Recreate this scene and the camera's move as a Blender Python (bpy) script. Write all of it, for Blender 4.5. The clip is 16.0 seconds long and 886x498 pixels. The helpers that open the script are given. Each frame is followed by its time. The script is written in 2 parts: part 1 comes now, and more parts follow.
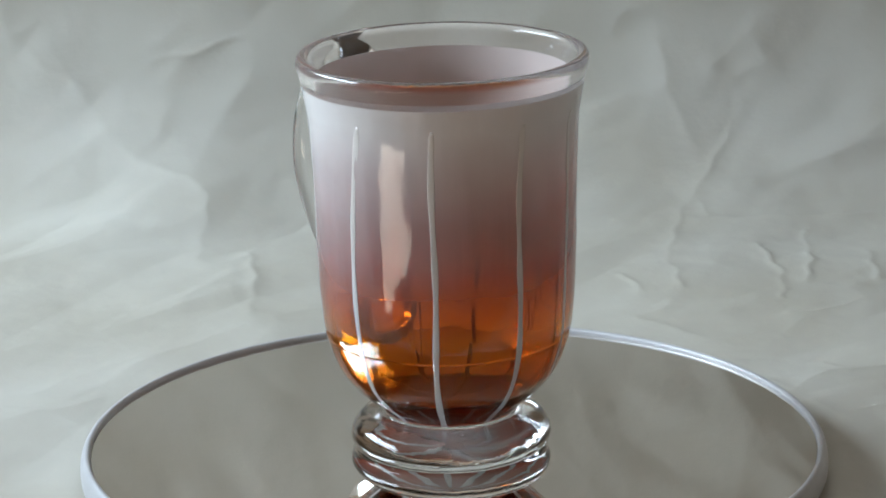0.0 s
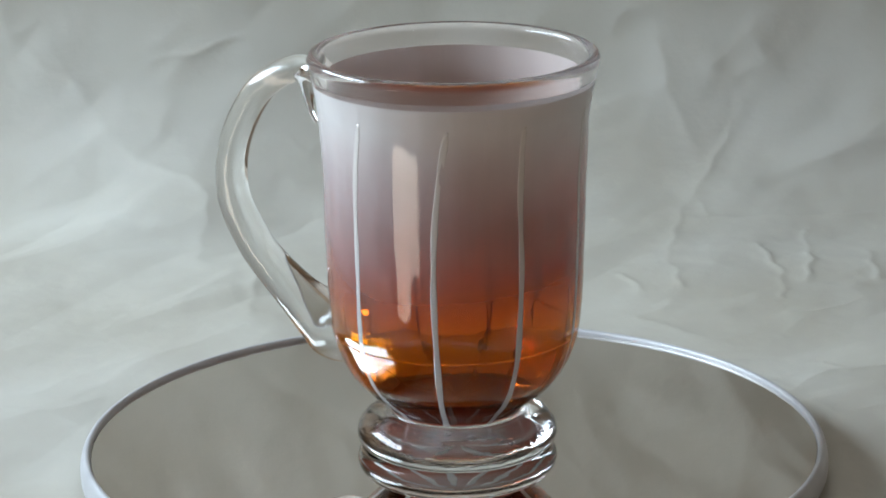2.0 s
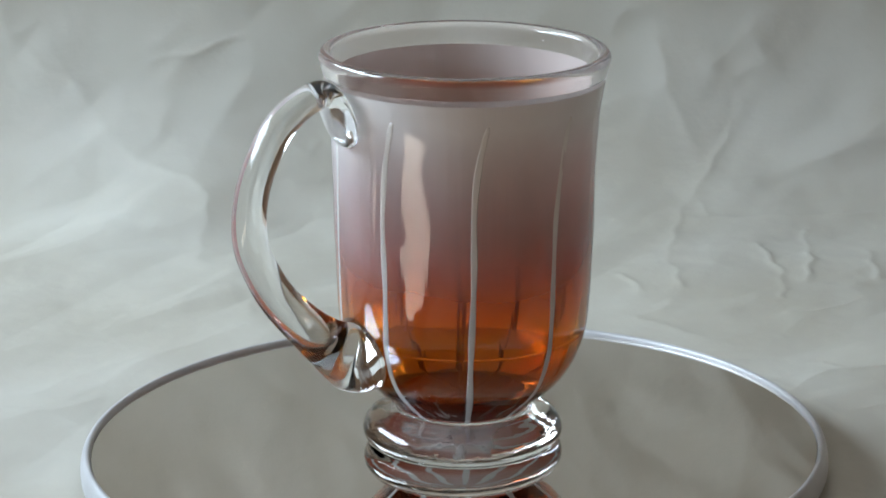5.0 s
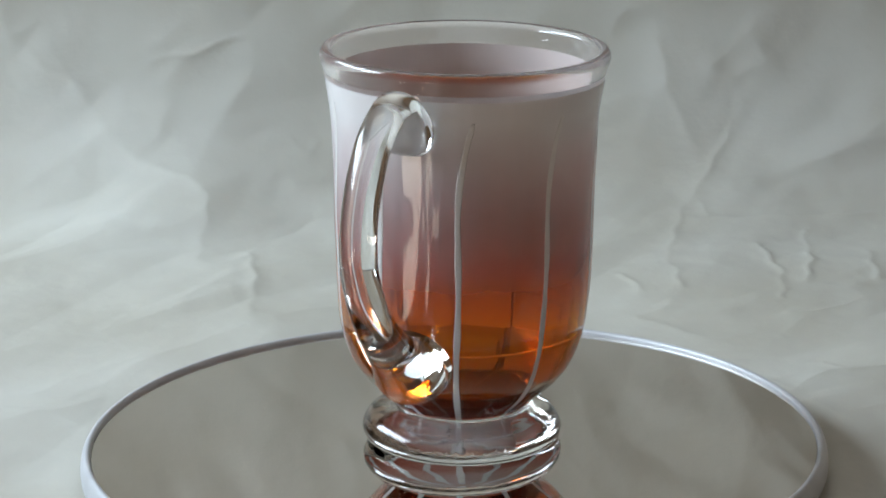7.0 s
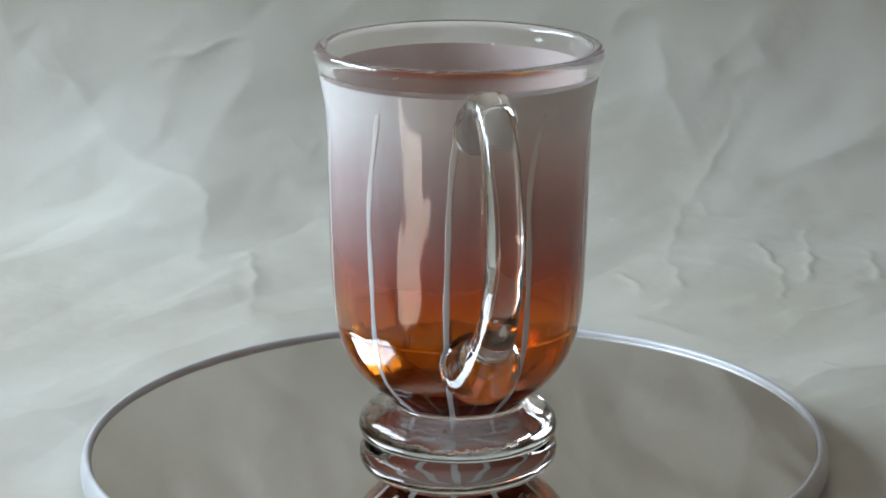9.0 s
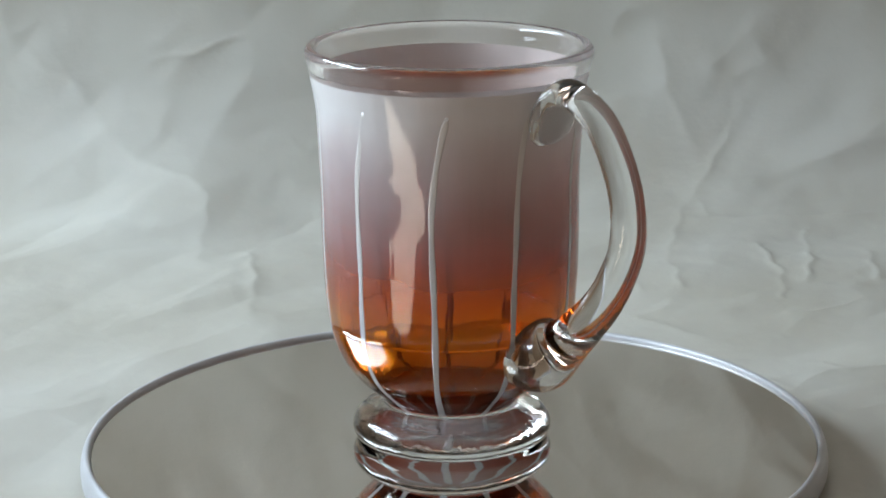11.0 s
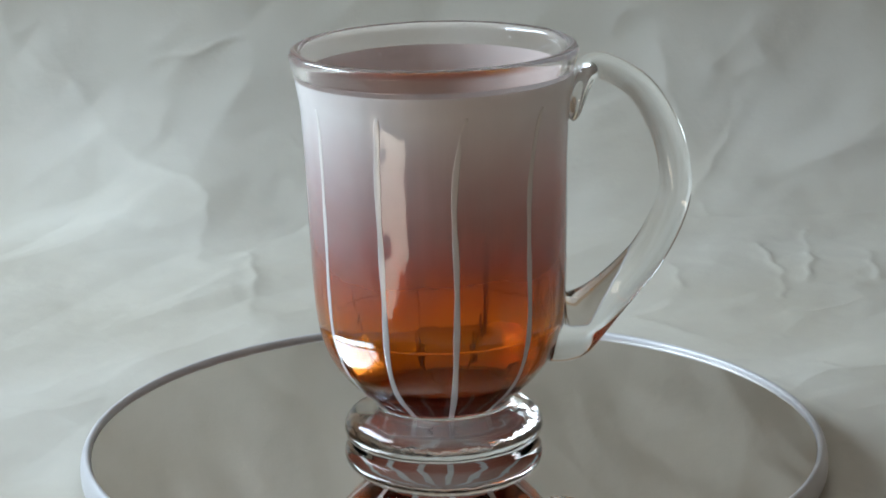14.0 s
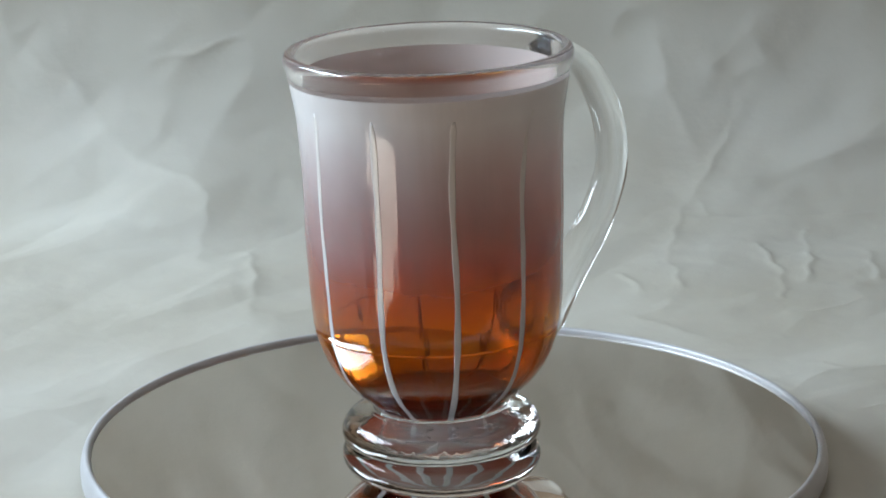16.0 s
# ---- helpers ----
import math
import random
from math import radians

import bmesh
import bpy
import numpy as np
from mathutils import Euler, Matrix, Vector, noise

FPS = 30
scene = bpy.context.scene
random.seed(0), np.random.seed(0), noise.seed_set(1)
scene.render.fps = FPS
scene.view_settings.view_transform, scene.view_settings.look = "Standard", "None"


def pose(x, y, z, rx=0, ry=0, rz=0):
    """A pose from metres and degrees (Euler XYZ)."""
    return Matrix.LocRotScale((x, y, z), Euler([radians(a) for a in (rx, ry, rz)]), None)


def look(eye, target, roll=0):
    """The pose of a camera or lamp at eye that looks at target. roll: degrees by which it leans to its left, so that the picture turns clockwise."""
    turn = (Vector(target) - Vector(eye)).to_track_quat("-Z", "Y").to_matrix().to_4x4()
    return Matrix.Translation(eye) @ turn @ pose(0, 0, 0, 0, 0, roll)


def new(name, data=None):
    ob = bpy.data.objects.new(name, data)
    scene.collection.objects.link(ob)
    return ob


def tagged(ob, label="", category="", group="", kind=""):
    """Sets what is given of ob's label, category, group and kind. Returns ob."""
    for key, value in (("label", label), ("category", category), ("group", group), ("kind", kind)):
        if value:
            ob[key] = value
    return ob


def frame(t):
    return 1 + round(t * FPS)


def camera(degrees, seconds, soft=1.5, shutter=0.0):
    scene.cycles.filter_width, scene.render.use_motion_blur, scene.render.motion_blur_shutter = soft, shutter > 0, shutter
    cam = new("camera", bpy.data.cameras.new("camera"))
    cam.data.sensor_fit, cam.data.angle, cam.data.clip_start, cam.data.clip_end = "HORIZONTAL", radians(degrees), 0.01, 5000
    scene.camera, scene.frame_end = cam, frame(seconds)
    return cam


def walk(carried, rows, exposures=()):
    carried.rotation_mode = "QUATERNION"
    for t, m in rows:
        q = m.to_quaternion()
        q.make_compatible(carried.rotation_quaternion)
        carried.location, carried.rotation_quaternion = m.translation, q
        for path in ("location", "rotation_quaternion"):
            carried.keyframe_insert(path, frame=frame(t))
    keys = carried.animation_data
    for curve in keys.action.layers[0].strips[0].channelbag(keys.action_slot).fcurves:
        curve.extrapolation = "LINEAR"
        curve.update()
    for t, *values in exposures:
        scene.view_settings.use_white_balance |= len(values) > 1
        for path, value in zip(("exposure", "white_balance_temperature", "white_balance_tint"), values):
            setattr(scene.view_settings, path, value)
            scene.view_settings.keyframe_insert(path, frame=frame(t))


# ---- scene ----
EYE = Vector((0.0, -0.7772, 0.2845))
PITCH, YAW = 0.27747, -0.0027
AIM = EYE + Vector((math.sin(YAW) * math.cos(PITCH), math.cos(YAW) * math.cos(PITCH), -math.sin(PITCH)))
cam = camera(19.974, 16.0, soft=1.75)
walk(cam, [(0.0, look(EYE, AIM, -0.858)), (16.0, look(EYE, AIM, -0.858))], exposures=[(0.0, 0.0), (16.0, 0.0)])

# ---- light: overcast daylight through two windows in the west wall ----
world = bpy.data.worlds.new("daylight")
scene.world = world
world.use_nodes = True
sky = world.node_tree.nodes.new("ShaderNodeTexSky")
sky.sky_type, sky.sun_disc = "NISHITA", False
sky.sun_elevation, sky.sun_rotation = radians(38), radians(-70)
world.node_tree.nodes["Background"].inputs["Strength"].default_value = 0.06
world.node_tree.links.new(sky.outputs["Color"], world.node_tree.nodes["Background"].inputs["Color"])

WEST, EAST, SOUTH, NORTH, FLOOR, CEIL = -1.05, 2.4, -2.8, 1.4, -0.77, 1.65
# opening: y from, y to, z from, z to
WINDOWS = [(-0.41, 0.84, 0.44, 1.00), (-2.50, -0.68, -0.62, -0.24)]


def window_light(opening, power, colour):
    y0, y1, z0, z1 = opening
    lamp = bpy.data.lights.new("window_light", "AREA")
    lamp.shape, lamp.size, lamp.size_y = "RECTANGLE", z1 - z0 - 0.06, y1 - y0 - 0.06
    lamp.energy, lamp.color = power, colour
    ob = new("window_light", lamp)
    ob.matrix_world = look((WEST - 0.05, (y0 + y1) / 2, (z0 + z1) / 2), (WEST + 1, (y0 + y1) / 2, (z0 + z1) / 2)) @ pose(0, 0, 0, 0, 0, 90)
    return ob


window_light(WINDOWS[0], 42.5, (0.675, 0.845, 1.0))
window_light(WINDOWS[1], 11.0, (1.0, 0.86, 0.73))

# ---- materials ----


def nodes_of(name):
    m = bpy.data.materials.new(name)
    m.use_nodes = True
    t = m.node_tree
    return m, t, t.nodes["Principled BSDF"]


def put(t, kind, **sets):
    n = t.nodes.new(kind)
    for k, v in sets.items():
        n.inputs[k.replace("_", " ")].default_value = v
    return n


def noisy(t, scale, detail, where="Object"):
    c = t.nodes.new("ShaderNodeTexCoord")
    n = put(t, "ShaderNodeTexNoise", Scale=scale, Detail=detail)
    t.links.new(c.outputs[where], n.inputs["Vector"])
    return n


def ramp(t, source, stops):
    r = t.nodes.new("ShaderNodeValToRGB")
    while len(r.color_ramp.elements) < len(stops):
        r.color_ramp.elements.new(0.5)
    for e, (at, c) in zip(r.color_ramp.elements, stops):
        e.position, e.color = at, (*c, 1) if len(c) == 3 else c
    t.links.new(source, r.inputs["Fac"])
    return r


def bump(t, p, source, strength, distance):
    b = put(t, "ShaderNodeBump", Strength=strength, Distance=distance)
    t.links.new(source, b.inputs["Height"])
    t.links.new(b.outputs["Normal"], p.inputs["Normal"])
    return b


def plain(name, a, b, scale, rough, metal=0.0, relief=0.0):
    """Two tones of one colour mixed by noise, with light relief."""
    m, t, p = nodes_of(name)
    n = noisy(t, scale, 6)
    r = ramp(t, n.outputs["Fac"], [(0.3, a), (0.7, b)])
    t.links.new(r.outputs["Color"], p.inputs["Base Color"])
    p.inputs["Roughness"].default_value, p.inputs["Metallic"].default_value = rough, metal
    if relief:
        n2 = noisy(t, scale * 9, 4)
        bump(t, p, n2.outputs["Fac"], relief, 0.001)
    return m


def clear_glass(name, waves=0.0, scale=120, tint=(0.97, 0.975, 0.965), clear=1.0):
    m, t, p = nodes_of(name)
    p.inputs["Base Color"].default_value = (*tint, 1)
    p.inputs["Transmission Weight"].default_value = clear
    p.inputs["Roughness"].default_value, p.inputs["IOR"].default_value = 0.0, 1.5
    if waves:
        n = noisy(t, scale, 2)
        bump(t, p, n.outputs["Fac"], waves, 0.002)
    return m


COLOUR_TOP = 0.1204


def ombre_glass(name, stops, milky, veil, sunk=0.0):
    """Milky lilac white above, fading through rust into clear amber below."""
    m, t, p = nodes_of(name)
    c = t.nodes.new("ShaderNodeTexCoord")
    x = t.nodes.new("ShaderNodeSeparateXYZ")
    t.links.new(c.outputs["Object"], x.inputs["Vector"])
    n = noisy(t, 45, 3)
    wob = t.nodes.new("ShaderNodeMath")
    wob.operation = "MULTIPLY_ADD"
    t.links.new(n.outputs["Fac"], wob.inputs[0])
    wob.inputs[1].default_value = 0.010
    t.links.new(x.outputs["Z"], wob.inputs[2])
    h = put(t, "ShaderNodeMapRange")
    t.links.new(wob.outputs[0], h.inputs["Value"])
    h.inputs["From Min"].default_value, h.inputs["From Max"].default_value = 0.010, 0.120
    # 0 = 10 mm, 1 = 120 mm
    col = ramp(t, h.outputs["Result"], stops)
    t.links.new(col.outputs["Color"], p.inputs["Base Color"])
    p.inputs["Transmission Weight"].default_value = 1.0
    p.inputs["Roughness"].default_value, p.inputs["IOR"].default_value = 0.02, 1.5
    if sunk:
        # below this height the colour lies within the glass and only tints
        above = t.nodes.new("ShaderNodeMath")
        above.operation = "GREATER_THAN"
        t.links.new(x.outputs["Z"], above.inputs[0])
        above.inputs[1].default_value = sunk
        index = t.nodes.new("ShaderNodeMath")
        index.operation = "MULTIPLY_ADD"
        t.links.new(above.outputs[0], index.inputs[0])
        index.inputs[1].default_value, index.inputs[2].default_value = 0.499, 1.001
        t.links.new(index.outputs[0], p.inputs["IOR"])
    # the milky overlay, thick under the lip and thinning downwards
    milk = t.nodes.new("ShaderNodeBsdfPrincipled")
    tone = ramp(t, h.outputs["Result"], milky)
    t.links.new(tone.outputs["Color"], milk.inputs["Base Color"])
    milk.inputs["Roughness"].default_value, milk.inputs["IOR"].default_value = 0.02, 1.5
    cover = ramp(t, h.outputs["Result"], [(at, (c, c, c)) for at, c in veil])
    both = t.nodes.new("ShaderNodeMixShader")
    t.links.new(cover.outputs["Color"], both.inputs["Fac"])
    t.links.new(p.outputs["BSDF"], both.inputs[1])
    # light that soaks through the milky layer, tinged by the amber
    soak = t.nodes.new("ShaderNodeBsdfTranslucent")
    t.links.new(col.outputs["Color"], soak.inputs["Color"])
    depth = ramp(t, h.outputs["Result"], [(0.45, (0.40, 0.40, 0.40)), (0.70, (0.29, 0.29, 0.29)), (0.95, (0.10, 0.10, 0.10))])
    body = t.nodes.new("ShaderNodeMixShader")
    t.links.new(depth.outputs["Color"], body.inputs["Fac"])
    t.links.new(milk.outputs["BSDF"], body.inputs[1])
    t.links.new(soak.outputs["BSDF"], body.inputs[2])
    t.links.new(body.outputs["Shader"], both.inputs[2])
    t.links.new(both.outputs["Shader"], t.nodes["Material Output"].inputs["Surface"])
    # drawn-out streaks up the wall
    c2 = t.nodes.new("ShaderNodeTexCoord")
    mp = t.nodes.new("ShaderNodeMapping")
    mp.inputs["Scale"].default_value = (1.0, 1.0, 0.06)
    n2 = put(t, "ShaderNodeTexNoise", Scale=260.0, Detail=2.0)
    t.links.new(c2.outputs["Object"], mp.inputs["Vector"])
    t.links.new(mp.outputs["Vector"], n2.inputs["Vector"])
    b = bump(t, p, n2.outputs["Fac"], 0.13, 0.0012)
    t.links.new(b.outputs["Normal"], milk.inputs["Normal"])
    return m


def underside_glass():
    """Amber red round the edge, fading to milky lilac in the middle."""
    m, t, p = nodes_of("underside_glass")
    c = t.nodes.new("ShaderNodeTexCoord")
    flat = t.nodes.new("ShaderNodeVectorMath")
    flat.operation = "MULTIPLY"
    flat.inputs[1].default_value = (1, 1, 0)
    far = t.nodes.new("ShaderNodeVectorMath")
    far.operation = "LENGTH"
    t.links.new(c.outputs["Object"], flat.inputs[0])
    t.links.new(flat.outputs["Vector"], far.inputs[0])
    h = put(t, "ShaderNodeMapRange")
    t.links.new(far.outputs["Value"], h.inputs["Value"])
    h.inputs["From Min"].default_value, h.inputs["From Max"].default_value = 0.0, 0.022
    r = ramp(t, h.outputs["Result"], [(0.30, (0.56, 0.42, 0.40)), (0.65, (0.52, 0.26, 0.21)), (0.95, (0.42, 0.10, 0.06))])
    t.links.new(r.outputs["Color"], p.inputs["Base Color"])
    p.inputs["Roughness"].default_value = 0.2
    return m


def cane_glass():
    """White cane, thinning to a haze where it was drawn out under the lip."""
    m, t, p = nodes_of("white_cane_glass")
    c = t.nodes.new("ShaderNodeTexCoord")
    x = t.nodes.new("ShaderNodeSeparateXYZ")
    t.links.new(c.outputs["Object"], x.inputs["Vector"])
    h = put(t, "ShaderNodeMapRange")
    t.links.new(x.outputs["Z"], h.inputs["Value"])
    h.inputs["From Min"].default_value, h.inputs["From Max"].default_value = 0.010, 0.115
    # lightest under the bowl: brightness painted in where little light gets through the foot
    r = ramp(t, h.outputs["Result"], [(0.022, (0.74, 0.73, 0.73)), (0.04, (0.46, 0.46, 0.47)), (0.45, (0.49, 0.49, 0.495)), (0.72, (0.58, 0.55, 0.53)), (0.95, (0.68, 0.65, 0.62))])
    t.links.new(r.outputs["Color"], p.inputs["Base Color"])
    p.inputs["Roughness"].default_value = 0.08
    return m


def paper_material():
    m, t, p = nodes_of("crumpled_paper")
    n = noisy(t, 9, 7)
    r = ramp(t, n.outputs["Fac"], [(0.32, (0.450, 0.416, 0.348)), (0.68, (0.530, 0.506, 0.450))])
    t.links.new(r.outputs["Color"], p.inputs["Base Color"])
    p.inputs["Roughness"].default_value = 0.55
    p.inputs["Specular IOR Level"].default_value = 0.3
    n2 = noisy(t, 28, 8)
    n2.inputs["Roughness"].default_value = 0.66
    bump(t, p, n2.outputs["Fac"], 0.22, 0.003)
    return m


GLASS = clear_glass("clear_glass", 0.04, 90)
WAVY_GLASS = clear_glass("wavy_glass", 0.05, 300, (0.985, 0.985, 0.98), 1.0)
FADE = [(0.34, (0.90, 0.43, 0.04)), (0.44, (0.82, 0.28, 0.045)), (0.54, (0.66, 0.17, 0.07)), (0.70, (0.60, 0.20, 0.14)), (0.85, (0.64, 0.40, 0.35)), (0.98, (0.74, 0.64, 0.61))]
CASING = clear_glass("casing_glass", 0.02, 90, (0.97, 0.975, 0.965))


def tinted(stops, power):
    """The same colours in a thicker (over 1) or thinner layer."""
    return [(at, tuple(v ** power for v in c)) for at, c in stops]


RIM_GLASS = clear_glass("lilac_tinged_glass", 0.03, 70, (0.975, 0.93, 0.92), 0.985)
OMBRE = ombre_glass("ombre_glass", [(0.00, (0.10, 0.012, 0.008)), (0.09, (0.34, 0.036, 0.012)), (0.20, (0.80, 0.20, 0.02))] + tinted(FADE, 1.55),
                    [(0.30, (0.66, 0.27, 0.07)), (0.45, (0.58, 0.27, 0.20)), (0.60, (0.70, 0.54, 0.54)), (0.80, (0.73, 0.645, 0.65)), (0.98, (0.73, 0.705, 0.695))],
                    [(0.28, 0.0), (0.42, 0.20), (0.54, 0.35), (0.66, 0.48), (0.84, 0.70), (0.98, 0.94)], 0.0384)
# inside, the thick floor of the bowl is left clear
LINING = ombre_glass("ombre_lining", [(0.13, (0.97, 0.94, 0.92)), (0.18, (0.90, 0.62, 0.26))] + tinted(FADE, 0.45),
                     [(0.30, (0.62, 0.25, 0.07)), (0.45, (0.52, 0.20, 0.11)), (0.62, (0.45, 0.23, 0.16)), (0.80, (0.50, 0.34, 0.28)), (0.92, (0.54, 0.43, 0.385)), (0.99, (0.58, 0.49, 0.455))],
                     [(0.30, 0.05), (0.42, 0.22), (0.54, 0.50), (0.66, 0.74), (0.84, 0.90), (0.98, 0.97)])
UNDERSIDE = underside_glass()
STRIPE = cane_glass()
PAPER = paper_material()
MIRROR, _t, _p = nodes_of("grey_mirror")
_p.inputs["Base Color"].default_value = (0.90, 0.86, 0.81, 1)
_p.inputs["Metallic"].default_value, _p.inputs["Roughness"].default_value = 1.0, 0.012
RIM_PLASTIC = plain("white_plastic", (0.46, 0.45, 0.455), (0.53, 0.52, 0.525), 60, 0.38, 0.1)
WALL = plain("wall_paint", (0.43, 0.31, 0.215), (0.48, 0.355, 0.25), 3, 0.8, 0, 0.1)
CEILING = plain("ceiling_paint", (0.78, 0.73, 0.66), (0.82, 0.77, 0.70), 3, 0.85, 0, 0.1)
WOOD = plain("floor_wood", (0.28, 0.20, 0.135), (0.38, 0.28, 0.19), 9, 0.45, 0, 0.1)
FRAME = plain("window_paint", (0.72, 0.71, 0.68), (0.80, 0.79, 0.76), 12, 0.4)

# ---- mesh helpers ----


def part(name, bm, material, parent=None, label="", smooth=True, turned=False):
    if not turned:
        bmesh.ops.recalc_face_normals(bm, faces=bm.faces)
    me = bpy.data.meshes.new(name)
    bm.to_mesh(me)
    bm.free()
    me.materials.append(material)
    if smooth:
        me.polygons.foreach_set("use_smooth", [True] * len(me.polygons))
    ob = new(name, me)
    if parent:
        ob.parent = parent
    return tagged(ob, label) if label else ob


def box(bm, x0, x1, y0, y1, z0, z1, bevel=0.0):
    made = bmesh.ops.create_cube(bm, size=1, matrix=Matrix.LocRotScale(((x0 + x1) / 2, (y0 + y1) / 2, (z0 + z1) / 2), None, (x1 - x0, y1 - y0, z1 - z0)))
    if bevel:
        edges = list({e for v in made["verts"] for e in v.link_edges})
        bmesh.ops.bevel(bm, geom=edges, offset=bevel, segments=2, affect="EDGES")
    return bm


def catmull(points, n):
    """A smooth line through the points, n steps between each two."""
    q = [np.array(v, float) for v in points]
    q = [2 * q[0] - q[1]] + q + [2 * q[-1] - q[-2]]
    out = []
    for i in range(1, len(q) - 2):
        for k in range(n):
            s = k / n
            out.append(0.5 * (2 * q[i] + (q[i + 1] - q[i - 1]) * s + (2 * q[i - 1] - 5 * q[i] + 4 * q[i + 1] - q[i + 2]) * s * s
                              + (3 * q[i] - q[i - 1] - 3 * q[i + 1] + q[i + 2]) * s ** 3))
    return out + [q[-2]]


def lathe(profile, around=160, closed=True, wave=None, bm=None):
    """Turns (radius, height) points round z. closed: the profile is a loop; a radius of 0 makes a pole."""
    bm = bm or bmesh.new()
    rings = []
    for r, z in profile:
        if r < 1e-6:
            rings.append([bm.verts.new((0, 0, z))])
            continue
        ring = []
        for k in range(around):
            a = 2 * math.pi * k / around
            dr, dz = wave(r, a, z) if wave else (0, 0)
            ring.append(bm.verts.new(((r + dr) * math.cos(a), (r + dr) * math.sin(a), z + dz)))
        rings.append(ring)
    pairs = list(zip(rings, rings[1:])) + ([(rings[-1], rings[0])] if closed else [])
    for a, b in pairs:
        for k in range(around):
            j = (k + 1) % around
            if len(a) == 1 and len(b) == 1:
                continue
            if len(a) == 1:
                bm.faces.new((a[0], b[j], b[k]))
            elif len(b) == 1:
                bm.faces.new((a[k], a[j], b[0]))
            else:
                bm.faces.new((a[k], a[j], b[j], b[k]))
    return bm


# ---- room ----


def wall_box(name, dims, material, label, category="wall"):
    ob = part(name, box(bmesh.new(), *dims), material, None, "", False)
    return tagged(ob, label, category, "", "structure")


wall_box("floor", (WEST - 0.15, EAST + 0.15, SOUTH - 0.15, NORTH + 0.15, FLOOR - 0.1, FLOOR), WOOD, "brown wooden floor of the dim room", "floor")
wall_box("ceiling", (WEST - 0.15, EAST + 0.15, SOUTH - 0.15, NORTH + 0.15, CEIL, CEIL + 0.1), CEILING, "plain off-white ceiling of the room", "ceiling")
wall_box("wall_north", (WEST - 0.15, EAST + 0.15, NORTH, NORTH + 0.15, FLOOR, CEIL), WALL, "plain beige wall behind the paper backdrop")
wall_box("wall_south", (WEST - 0.15, EAST + 0.15, SOUTH - 0.15, SOUTH, FLOOR, CEIL), WALL, "plain beige wall of the room")
wall_box("wall_east", (EAST, EAST + 0.15, SOUTH, NORTH, FLOOR, CEIL), WALL, "plain beige wall away from the windows")


def west_wall():
    bm = bmesh.new()
    x0, x1 = WEST - 0.15, WEST
    cuts = sorted(WINDOWS)
    y = SOUTH
    for y0, y1, z0, z1 in cuts:
        box(bm, x0, x1, y, y0, FLOOR, CEIL)
        box(bm, x0, x1, y0, y1, FLOOR, z0)
        box(bm, x0, x1, y0, y1, z1, CEIL)
        y = y1
    box(bm, x0, x1, y, NORTH, FLOOR, CEIL)
    return tagged(part("wall_west", bm, WALL, None, "", False), "beige wall with two daylit window openings", "wall", "", "structure")


west_wall()


def window(i, opening):
    y0, y1, z0, z1 = opening
    x = WEST - 0.02
    root = tagged(new("window_%d" % i), "white-painted window frame, bright with daylight", "window", "", "structure")
    bm = bmesh.new()
    for a, b, c, d in ((y0, y0 + 0.05, z0, z1), (y1 - 0.05, y1, z0, z1), (y0 + 0.05, y1 - 0.05, z0, z0 + 0.05), (y0 + 0.05, y1 - 0.05, z1 - 0.05, z1)):
        box(bm, x - 0.02, x + 0.03, a, b, c, d)
    part("window_frame", bm, FRAME, root, "", False)


window(1, WINDOWS[0])
window(2, WINDOWS[1])

# ---- table and paper backdrop ----
TABLE = -0.0110


def table():
    root = tagged(new("table"), "plain wooden table under the paper backdrop", "table")
    root.location = (0, 0, FLOOR)
    h = TABLE - 0.014 - FLOOR
    part("tabletop", box(bmesh.new(), -0.50, 0.62, -0.112, 0.56, h - 0.03, h, 0.003), WOOD, root, "", False)
    for x in (-0.45, 0.57):
        for y in (-0.08, 0.52):
            part("leg", box(bmesh.new(), x - 0.025, x + 0.025, y - 0.025, y + 0.025, 0, h - 0.03, 0.003), WOOD, root, "", False)


table()

BEND, RADIUS = 0.26, 0.13   # where the sheet leaves the table, and its curve


def sheet_point(s):
    """Where the sheet runs at s metres behind the turntable's axis: y, z and its upward normal."""
    if s < BEND:
        return s, TABLE, 0.0, 1.0
    a = (s - BEND) / RADIUS
    if a < math.pi / 2:
        return BEND + RADIUS * math.sin(a), TABLE + RADIUS * (1 - math.cos(a)), -math.sin(a), math.cos(a)
    return BEND + RADIUS, TABLE + RADIUS + (s - BEND - RADIUS * math.pi / 2), -1.0, 0.0


def crease(h, u, s, line, height, width):
    """A sharp fold along the line, falling off to both sides within the width."""
    # no fold in paper runs straight or keeps its height
    firm = 0.72 + 0.28 * np.sin(u * 61 + s * 83 + height * 5000)
    u, s = u + 0.0008 * np.sin(s * 250 + u * 150), s + 0.0007 * np.sin(u * 280 - s * 120)
    d = np.full_like(u, 9.0)
    for (a, b), (c, e) in zip(line, line[1:]):
        n = (c - a) ** 2 + (e - b) ** 2
        k = np.clip(((u - a) * (c - a) + (s - b) * (e - b)) / n, 0, 1)
        d = np.minimum(d, np.hypot(u - a - k * (c - a), s - b - k * (e - b)))
    h += 0.80 * height * firm * np.exp(-d / width)


def dent(h, u, s, at, reach, tilt):
    """A shallow facet round a place, tilted along u and s."""
    g = np.exp(-(((u - at[0]) / reach[0]) ** 2 + ((s - at[1]) / reach[1]) ** 2))
    h += g * ((u - at[0]) * tilt[0] + (s - at[1]) * tilt[1])


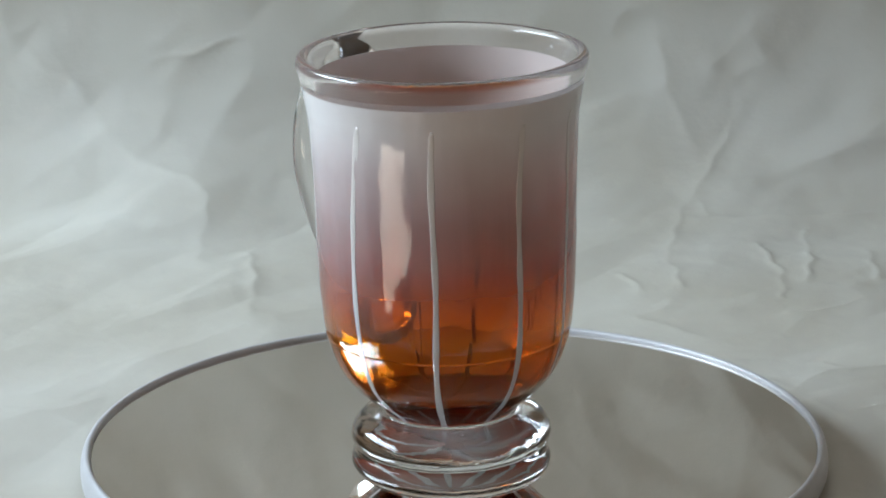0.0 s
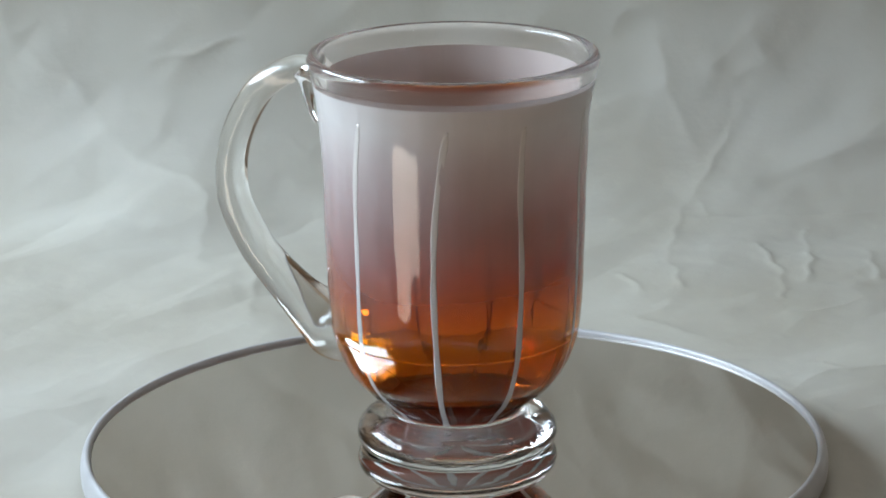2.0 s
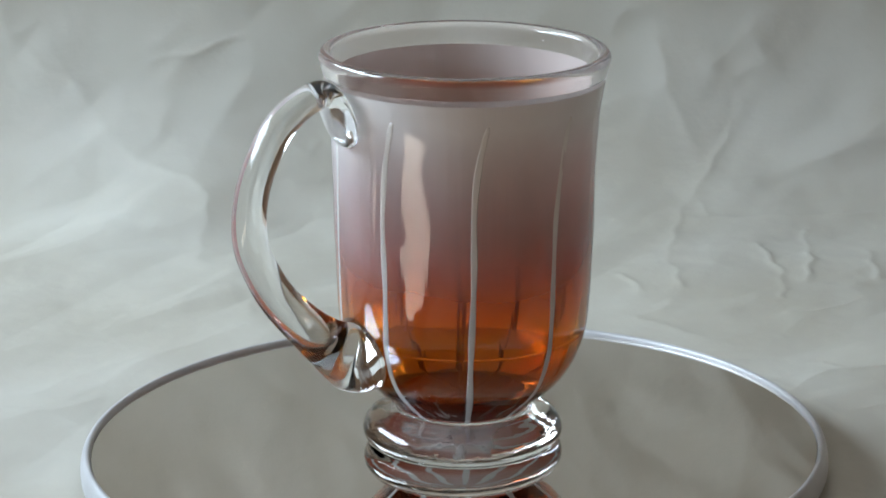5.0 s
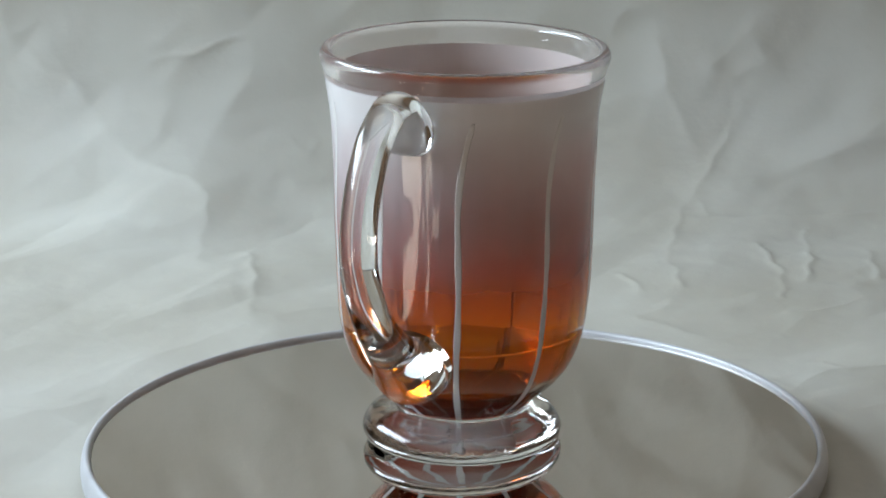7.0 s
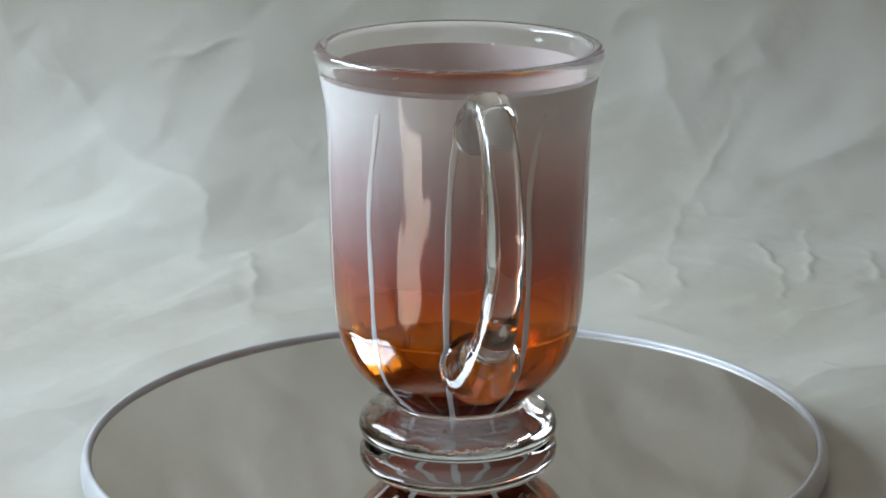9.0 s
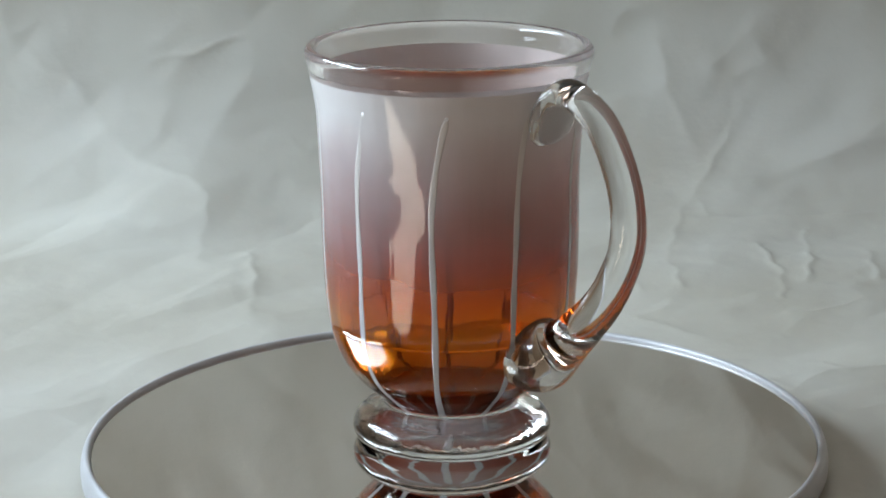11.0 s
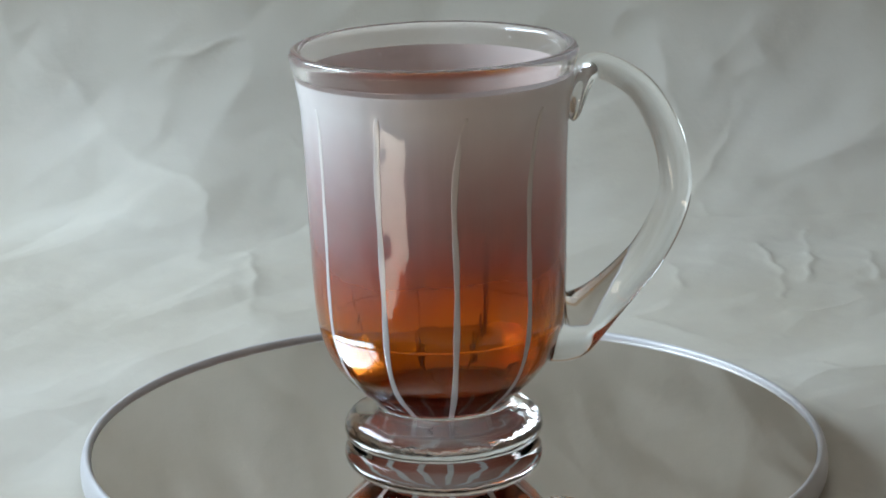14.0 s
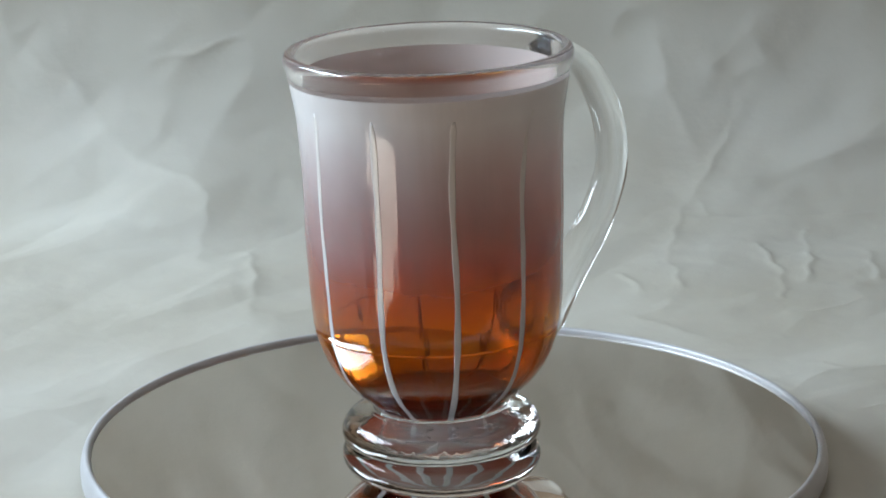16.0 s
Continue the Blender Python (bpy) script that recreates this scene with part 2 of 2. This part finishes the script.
def facets(x, y, seed):
    """Flat triangles between random heights, 0 to 1: paper that was crushed and pulled smooth again."""
    table_of = np.random.RandomState(seed).rand(128, 128)
    i, j = np.floor(x).astype(int), np.floor(y).astype(int)
    fx, fy = x - i, y - j
    a, b = table_of[i % 128, j % 128], table_of[(i + 1) % 128, j % 128]
    c, d = table_of[i % 128, (j + 1) % 128], table_of[(i + 1) % 128, (j + 1) % 128]
    return np.where(fx + fy < 1, a + (b - a) * fx + (c - a) * fy, d + (c - d) * (1 - fx) + (b - d) * (1 - fy))


def paper_height(u, s):
    rnd = random.Random(11)
    h = np.zeros_like(u)
    for cell, high in ((0.085, 0.0054), (0.045, 0.0029), (0.024, 0.0014), (0.013, 0.0006), (0.007, 0.0002)):
        a = rnd.uniform(0, math.pi)
        wu = u + 0.25 * cell * np.sin(s / cell * 1.7 + rnd.uniform(0, 6)) + 0.2 * cell * np.sin(u / cell * 1.1 + s / cell * 0.8)
        ws = s + 0.25 * cell * np.sin(u / cell * 1.9 + rnd.uniform(0, 6)) + 0.2 * cell * np.sin(s / cell * 1.3 - u / cell * 0.6)
        h += high * facets((wu * math.cos(a) + ws * math.sin(a)) / cell, (ws * math.cos(a) - wu * math.sin(a)) / cell, rnd.randrange(999))
    # the larger folds
    crease(h, u, s, [(-0.186, 0.402), (-0.163, 0.366), (-0.145, 0.342), (-0.135, 0.333), (-0.118, 0.323), (-0.108, 0.309), (-0.106, 0.293), (-0.107, 0.266), (-0.106, 0.240)], 0.0013, 0.0120)
    crease(h, u, s, [(-0.135, 0.333), (-0.118, 0.323), (-0.108, 0.309), (-0.106, 0.293), (-0.107, 0.266)], 0.0005, 0.0034)
    crease(h, u, s, [(-0.086, 0.257), (-0.080, 0.214), (-0.079, 0.168)], 0.0014, 0.0034)
    crease(h, u, s, [(-0.059, 0.297), (-0.073, 0.281), (-0.086, 0.261)], -0.0025, 0.0150)
    crease(h, u, s, [(0.136, 0.366), (0.120, 0.333), (0.114, 0.319), (0.103, 0.297), (0.098, 0.273), (0.091, 0.238), (0.093, 0.214), (0.093, 0.190)], 0.0009, 0.0022)
    crease(h, u, s, [(0.099, 0.394), (0.102, 0.373), (0.108, 0.353), (0.115, 0.340)], 0.0014, 0.0055)
    crease(h, u, s, [(0.111, 0.303), (0.115, 0.289)], 0.0010, 0.0014)
    crease(h, u, s, [(0.132, 0.255), (0.136, 0.212), (0.132, 0.176)], 0.0011, 0.0014)
    crease(h, u, s, [(0.154, 0.274), (0.151, 0.232), (0.145, 0.201)], 0.0011, 0.0014)
    crease(h, u, s, [(0.177, 0.247), (0.175, 0.204)], 0.0010, 0.0014)
    crease(h, u, s, [(0.071, 0.215), (0.077, 0.188)], 0.0010, 0.0014)
    crease(h, u, s, [(0.110, 0.286), (0.150, 0.289), (0.193, 0.294), (0.265, 0.301)], 0.0020, 0.0080)
    crease(h, u, s, [(0.128, 0.316), (0.165, 0.331), (0.200, 0.348), (0.257, 0.356)], 0.0026, 0.0120)
    # and the finer ones
    crease(h, u, s, [(-0.208, 0.416), (-0.203, 0.406), (-0.192, 0.411)], 0.0016, 0.0034)
    crease(h, u, s, [(-0.203, 0.406), (-0.186, 0.389), (-0.168, 0.380)], 0.0014, 0.0060)
    crease(h, u, s, [(-0.136, 0.392), (-0.118, 0.395), (-0.095, 0.404)], 0.0014, 0.0026)
    crease(h, u, s, [(-0.071, 0.351), (-0.063, 0.340), (-0.060, 0.348)], 0.0012, 0.0026)
    crease(h, u, s, [(-0.050, 0.348), (-0.059, 0.324), (-0.067, 0.321)], 0.0010, 0.0060)
    crease(h, u, s, [(-0.159, 0.062), (-0.147, 0.058), (-0.131, 0.046)], 0.0008, 0.0026)
    crease(h, u, s, [(-0.122, 0.097), (-0.100, 0.126), (-0.082, 0.146)], 0.0008, 0.0060)
    crease(h, u, s, [(-0.150, 0.076), (-0.135, 0.101), (-0.118, 0.113)], 0.0009, 0.0080)
    crease(h, u, s, [(0.109, 0.087), (0.121, 0.071), (0.136, 0.089)], 0.0008, 0.0017)
    crease(h, u, s, [(0.137, 0.102), (0.144, 0.089), (0.159, 0.094)], 0.0008, 0.0017)
    crease(h, u, s, [(0.126, 0.061), (0.133, 0.046), (0.152, 0.054)], 0.0009, 0.0026)
    crease(h, u, s, [(0.071, 0.160), (0.097, 0.131), (0.115, 0.137)], 0.0009, 0.0034)
    crease(h, u, s, [(0.123, 0.385), (0.133, 0.396), (0.142, 0.401)], 0.0014, 0.0060)
    crease(h, u, s, [(0.142, 0.401), (0.148, 0.387), (0.133, 0.378), (0.123, 0.385)], 0.0010, 0.0060)
    crease(h, u, s, [(0.076, 0.402), (0.084, 0.413), (0.103, 0.418)], 0.0012, 0.0060)
    crease(h, u, s, [(0.133, 0.158), (0.151, 0.164), (0.174, 0.186)], 0.0009, 0.0034)
    crease(h, u, s, [(-0.128, 0.368), (-0.132, 0.353), (-0.142, 0.340)], 0.0010, 0.0080)
    crease(h, u, s, [(0.064, 0.362), (0.083, 0.371), (0.101, 0.374)], 0.0010, 0.0060)
    dent(h, u, s, (-0.081, 0.351), (0.055, 0.080), (-0.16, 0.03))
    dent(h, u, s, (-0.176, 0.306), (0.050, 0.080), (0.06, -0.04))
    dent(h, u, s, (0.150, 0.385), (0.050, 0.060), (-0.08, 0.08))
    # the hanging part was pulled smoother than the part that lies
    k = np.clip((s - 0.30) / 0.09, 0, 1)
    return h * (0.95 - 0.07 * k * k * (3 - 2 * k))


def paper_backdrop():
    us = np.concatenate([np.arange(-0.34, -0.25, 0.006), np.arange(-0.25, 0.25, 0.0012), np.arange(0.25, 0.5601, 0.008)])
    ss = np.concatenate([np.arange(-0.124, 0.56, 0.0012), np.arange(0.56, 0.68, 0.006)])
    U, S = np.meshgrid(us, ss)
    H = paper_height(U, S)
    H -= np.median(H)
    # flat where the turntable stands on it
    flat = np.clip((np.hypot(U, S) - 0.121) / 0.014, 0.0, 1.0)
    flat = flat * flat * (3 - 2 * flat)
    H = H * flat
    line = np.array([sheet_point(s) for s in ss])
    V = np.stack([U, line[:, 0:1] + H * line[:, 2:3], line[:, 1:2] + H * line[:, 3:4]], -1).reshape(-1, 3)
    n, m = len(us), len(ss)
    i = (np.arange(m - 1)[:, None] * n + np.arange(n - 1)[None, :]).ravel()
    F = np.stack([i, i + 1, i + n + 1, i + n], 1)
    me = bpy.data.meshes.new("paper_backdrop")
    me.from_pydata(V.tolist(), [], F.tolist())
    me.materials.append(PAPER)
    me.polygons.foreach_set("use_smooth", [True] * len(me.polygons))
    ob = new("paper_backdrop", me)
    thick = ob.modifiers.new("thickness", "SOLIDIFY")
    thick.thickness, thick.offset = 0.0004, -1
    return tagged(ob, "large crumpled pale grey-green paper sheet sweeping up behind", "backdrop", "", "structure")


paper_backdrop()

# ---- turntable ----
MIRROR_Z = -0.0012


def turntable():
    root = tagged(new("turntable"), "round white turntable with a grey mirror top", "turntable")
    part("mirror_plate", lathe([(0, MIRROR_Z), (0.1180, MIRROR_Z), (0.1180, MIRROR_Z - 0.002), (0, MIRROR_Z - 0.002)], 256, False), MIRROR, root, "round grey mirror plate", False)
    lip = catmull([(0.1182, -0.0028), (0.1183, -0.0006), (0.1188, 0.0003), (0.1197, 0.0005), (0.1206, -0.0002), (0.1213, -0.0018), (0.1217, -0.0046), (0.1212, -0.0078), (0.1180, -0.0086)], 4)
    part("rim", lathe([tuple(v) for v in lip] + [(0.10, -0.0086), (0.10, -0.0034), (0.1180, -0.0034)], 256), RIM_PLASTIC, root, "white plastic rim")
    part("base", lathe([(0, -0.0088), (0.085, -0.0088), (0.085, TABLE + 0.0002), (0, TABLE + 0.0002)], 96, False), RIM_PLASTIC, root, "", False)
    return root


TURNTABLE = turntable()

# ---- mug ----
OUTER = [(0.0224, 0.0128), (0.0243, 0.0146), (0.0298, 0.0195), (0.0339, 0.0244), (0.0366, 0.0292), (0.0384, 0.0341), (0.0397, 0.0389), (0.0403, 0.0437),
         (0.0409, 0.0532), (0.0412, 0.0627), (0.0415, 0.0721), (0.0417, 0.0814), (0.0419, 0.0907), (0.0422, 0.1000), (0.0426, 0.1080), (0.0432, 0.1128), (0.0445, COLOUR_TOP)]


OUTER_FINE = np.array(catmull(OUTER, 5))


def outer_radius(z):
    return float(np.interp(z, OUTER_FINE[:, 1], OUTER_FINE[:, 0]))


def uneven(r, a, z):
    """The blown wall is not quite true."""
    k = min(1.0, max(0.0, (r - 0.026) / 0.008)) * min(1.0, max(0.0, (0.118 - z) / 0.01))
    coarse = noise.noise((1.9 * math.cos(a), 1.9 * math.sin(a), z * 40))
    fine = noise.noise((3.4 * math.cos(a), 3.4 * math.sin(a), 7 + z * 95))
    return k * (0.00036 * coarse + 0.00010 * fine), 0.0


def mug_body(mug):
    out = [tuple(v) for v in catmull(OUTER, 5)]
    # below its shoulder the bowl was dipped again: clear glass outside, the colour sunk within
    low = [v for v in out if v[1] <= OUTER[6][1] + 1e-6]
    core = [(0, 0.0137)] + [tuple(v) for v in catmull([(0.012, 0.0140), (0.0200, 0.0152), (0.0268, 0.0205), (0.0312, 0.0258), (0.0345, 0.0312), (0.0366, 0.0350), (0.0383, 0.0374), OUTER[6]], 5)]
    out = core + [v for v in out if v[1] > OUTER[6][1] + 1e-6]
    top = OUTER[-1][0]
    inner = catmull([(top - 0.0040, COLOUR_TOP + 0.0016), (0.0396, 0.1150), (0.0389, 0.1060), (0.0382, 0.0900), (0.0377, 0.0700), (0.0370, 0.0500), (0.0352, 0.0360), (0.0310, 0.0255), (0.0240, 0.0195), (0.0120, 0.0168)], 4)
    bm = lathe(out, 192, False, uneven)
    part("lining", lathe([tuple(v) for v in inner] + [(0, 0.0165)], 192, False), LINING, mug, "smooth lilac glass inside of the bowl", True, True)
    part("casing", lathe(low, 192, False, uneven), CASING, mug, "clear glass gather round the base of the bowl", True, True)
    part("bowl", bm, OMBRE, mug, "glass bowl fading from milky lilac to clear amber", True, True)
    ring = catmull([OUTER[-1], (0.0450, 0.1225), (0.0457, 0.1250), (0.0460, 0.1270), (0.0452, 0.1288), (0.0436, 0.1291), (0.0421, 0.1279), (0.0413, 0.1250),
                    (top - 0.0040, COLOUR_TOP + 0.0016)], 5)
    part("rim", lathe([tuple(v) for v in ring], 192, False), RIM_GLASS, mug, "thick clear glass lip", True, True)


DISH = [(0.0, 0.0108), (0.006, 0.0109), (0.012, 0.0112), (0.018, 0.0118), (0.0219, 0.0126)]   # the underside of the bowl, within the foot


def mug_foot(mug):
    dish = [(r, z) for r, z in DISH]
    part("underside", lathe(dish, 96, False), UNDERSIDE, mug, "milky lilac underside of the bowl")
    b = MIRROR_Z + 0.0001
    prof = [(0, b + 0.0003), (0.018, b + 0.0002)] + [tuple(v) for v in catmull(
        [(0.0285, b), (0.0312, b + 0.0011), (0.0325, b + 0.0040), (0.0318, b + 0.0070), (0.0296, b + 0.0095), (0.0262, b + 0.0110), (0.0234, b + 0.0117),
         (0.0219, b + 0.0127), OUTER[0]], 5)]

    def wave(r, a, z):
        k = min(1.0, max(0.0, (r - 0.024) / 0.006))
        return 0.00007 * k * noise.noise((17 * math.cos(a), 17 * math.sin(a), z * 420)), 0.0
    part("foot", lathe(prof, 192, False, wave), WAVY_GLASS, mug, "rippled clear glass foot", True, True)


HANDLE_TURN = 126.9
# radius from the axis, height, half thickness in the plane of the handle, half breadth across it
HANDLE = [(0.0436, 0.1035, 0.0010, 0.0050), (0.0442, 0.1060, 0.0020, 0.0082), (0.0452, 0.1105, 0.0028, 0.0098), (0.0465, 0.1150, 0.0034, 0.0095), (0.0485, 0.1187, 0.0040, 0.0078), (0.0520, 0.1203, 0.0043, 0.0062), (0.0584, 0.1178, 0.0044, 0.0058),
          (0.0655, 0.1123, 0.0047, 0.0057), (0.0712, 0.1032, 0.0049, 0.0057), (0.0749, 0.0937, 0.0051, 0.0057), (0.0764, 0.0844, 0.0053, 0.0057),
          (0.0757, 0.0752, 0.0055, 0.0058), (0.0719, 0.0659, 0.0058, 0.0059), (0.0669, 0.0575, 0.0061, 0.0060), (0.0603, 0.0499, 0.0066, 0.0064),
          (0.0530, 0.0428, 0.0076, 0.0076), (0.0470, 0.0380, 0.0094, 0.0095), (0.0425, 0.0352, 0.0112, 0.0118), (0.0395, 0.0346, 0.0119, 0.0126), (0.0368, 0.0350, 0.0120, 0.0127)]


def mug_handle(mug):
    line = np.array(catmull(HANDLE, 6))
    line[:, 0] += 0.02 * np.maximum(0, line[:, 0] - 0.0442)
    way = np.gradient(line[:, :2], axis=0)
    way /= np.linalg.norm(way, axis=1)[:, None]
    bm = bmesh.new()
    around, gap = 28, 0.00012
    ca, sa = math.cos(radians(HANDLE_TURN)), math.sin(radians(HANDLE_TURN))

    def against(x, y, z):
        """Keeps a point out of the bowl's wall: the ends lie against it."""
        keep = (outer_radius(z) if z < COLOUR_TOP else 0.0438 + (z - COLOUR_TOP) * 0.16) + gap
        sunk = math.hypot(x, y) < keep
        return (math.sqrt(max(1e-9, keep * keep - y * y)) if sunk else x), sunk

    def vert(x, y, z):
        return bm.verts.new((x * ca - y * sa, x * sa + y * ca, z))

    def join(a, b):
        for k in range(around):
            j = (k + 1) % around
            bm.faces.new((a[k], a[j], b[j], b[k]))

    last, outline = None, None
    for (r, z, a, b), (dr, dz) in zip(line, way):
        outline, ring, inside = [], [], 0
        for k in range(around):
            q = 2 * math.pi * k / around
            u, v = a * math.cos(q), b * math.sin(q)
            x, sunk = against(r - dz * u, v, z + dr * u)
            inside += sunk
            outline.append((v, z + dr * u))
            ring.append(vert(x, v, z + dr * u))
        if last:
            join(last, ring)
        else:
            bm.faces.new(ring[::-1])
        last = ring
        if inside == around and r < 0.0436:
            break
    # the lower end is pressed on the bowl and takes its curve
    cy, cz = np.mean(outline, axis=0)
    for f in (0.75, 0.5, 0.25):
        ring = []
        for y, z in outline:
            y, z = cy + (y - cy) * f, cz + (z - cz) * f
            ring.append(vert(against(0.0, y, z)[0], y, z))
        join(last, ring)
        last = ring
    tip = vert(against(0.0, cy, cz)[0], cy, cz)
    for k in range(around):
        bm.faces.new((last[k], last[(k + 1) % around], tip))
    part("handle", bm, GLASS, mug, "curved clear glass handle")


STRIPES = [7.2, 39.5, 75.5, 112.0, 148.0, 188.5, 227.0, 264.6, 302.6, 334.2]


def mug_stripe(mug, turn, seed):
    rnd = random.Random(seed)
    bend = 6.0 if 30 < turn < 240 else 0.8
    ph = rnd.uniform(0, 6)
    bm = bmesh.new()
    rows = []
    line = [(float(np.interp(q, [d[0] for d in DISH], [d[1] for d in DISH])), q, True) for q in np.linspace(0.003, 0.0218, 12)]
    line += [(z, outer_radius(z), False) for z in np.linspace(0.0129, 0.1140, 64)]
    for z, r, under in line:
        if not under:
            r += uneven(r, radians(turn), z)[0]
        k = max(0.0, (z - 0.078) / 0.036)
        a0 = radians(turn + bend * k * k + 0.5 * math.sin(z * 90 + ph))
        half = (0.00105 + 0.00012 * k) * (0.9 + 0.12 * math.sin(z * 260 + ph)) / r
        half *= 1.0 - 0.6 * max(0.0, (z - 0.1105) / 0.0035)
        if under:
            half *= 1.15 * min(1.0, r / 0.009)
        row = []
        for da, d in ((-half, 0.00001), (-half * 0.8, 0.00005), (half * 0.8, 0.00005), (half, 0.00001), (0, -0.0004)):
            R, Z = (r, z - d) if under else (r + d, z)
            row.append(bm.verts.new((R * math.cos(a0 + da), R * math.sin(a0 + da), Z)))
        rows.append(row)
    for a, b in zip(rows, rows[1:]):
        for k in range(5):
            j = (k + 1) % 5
            bm.faces.new((a[k], a[j], b[j], b[k]))
    bm.faces.new(rows[0])
    bm.faces.new(rows[-1][::-1])
    part("stripe", bm, STRIPE, mug)


def mug_mark(mug):
    """A small mark scratched near the foot, too faint to read."""
    bm = bmesh.new()
    for k, (turn, z, long, lean) in enumerate(((167.0, 0.0168, 0.0030, 70), (169.5, 0.0160, 0.0022, 80), (172.0, 0.0170, 0.0034, 60), (175.0, 0.0163, 0.0024, 85), (178.5, 0.0160, 0.0020, 15), (170.5, 0.0150, 0.0030, 10))):
        r = outer_radius(z)
        a = radians(turn)
        slope = 0.62
        m = Matrix.Translation((r * math.cos(a), r * math.sin(a), z)) @ Matrix.Rotation(a + math.pi / 2, 4, "Z") @ Matrix.Rotation(slope, 4, "X") @ Matrix.Rotation(radians(lean), 4, "Y")
        bmesh.ops.create_cube(bm, size=1, matrix=m @ Matrix.Diagonal((long, 0.00012, 0.00022, 1)))
    part("engraved_mark", bm, STRIPE, mug, "faint scratched mark", False)


def glass_mug():
    mug = tagged(new("glass_mug"), "handmade glass mug, milky lilac to amber, with white stripes", "mug")
    mug_body(mug)
    mug_foot(mug)
    mug_handle(mug)
    for k, turn in enumerate(STRIPES):
        mug_stripe(mug, turn, 40 + k)
    mug_mark(mug)
    return mug


MUG = glass_mug()

# ---- what moves: the turntable and the mug on it, one even turn ----
TURN_RATE = 16.981


def motions():
    seat = pose(-0.0003, -0.0034, 0.0) @ Matrix(((1, 0, -0.0093, 0), (0, 1, -0.0190, 0), (0.0093, 0.0190, 1, 0), (0, 0, 0, 1)))
    seat = Matrix.LocRotScale(seat.translation, seat.to_quaternion(), None)
    steps = [k * 0.5 for k in range(33)]
    walk(TURNTABLE, [(t, pose(0.0005, 0, 0, 0, 0, TURN_RATE * t)) for t in steps])
    walk(MUG, [(t, pose(0, 0, 0, 0, 0, TURN_RATE * t) @ seat) for t in steps])


motions()
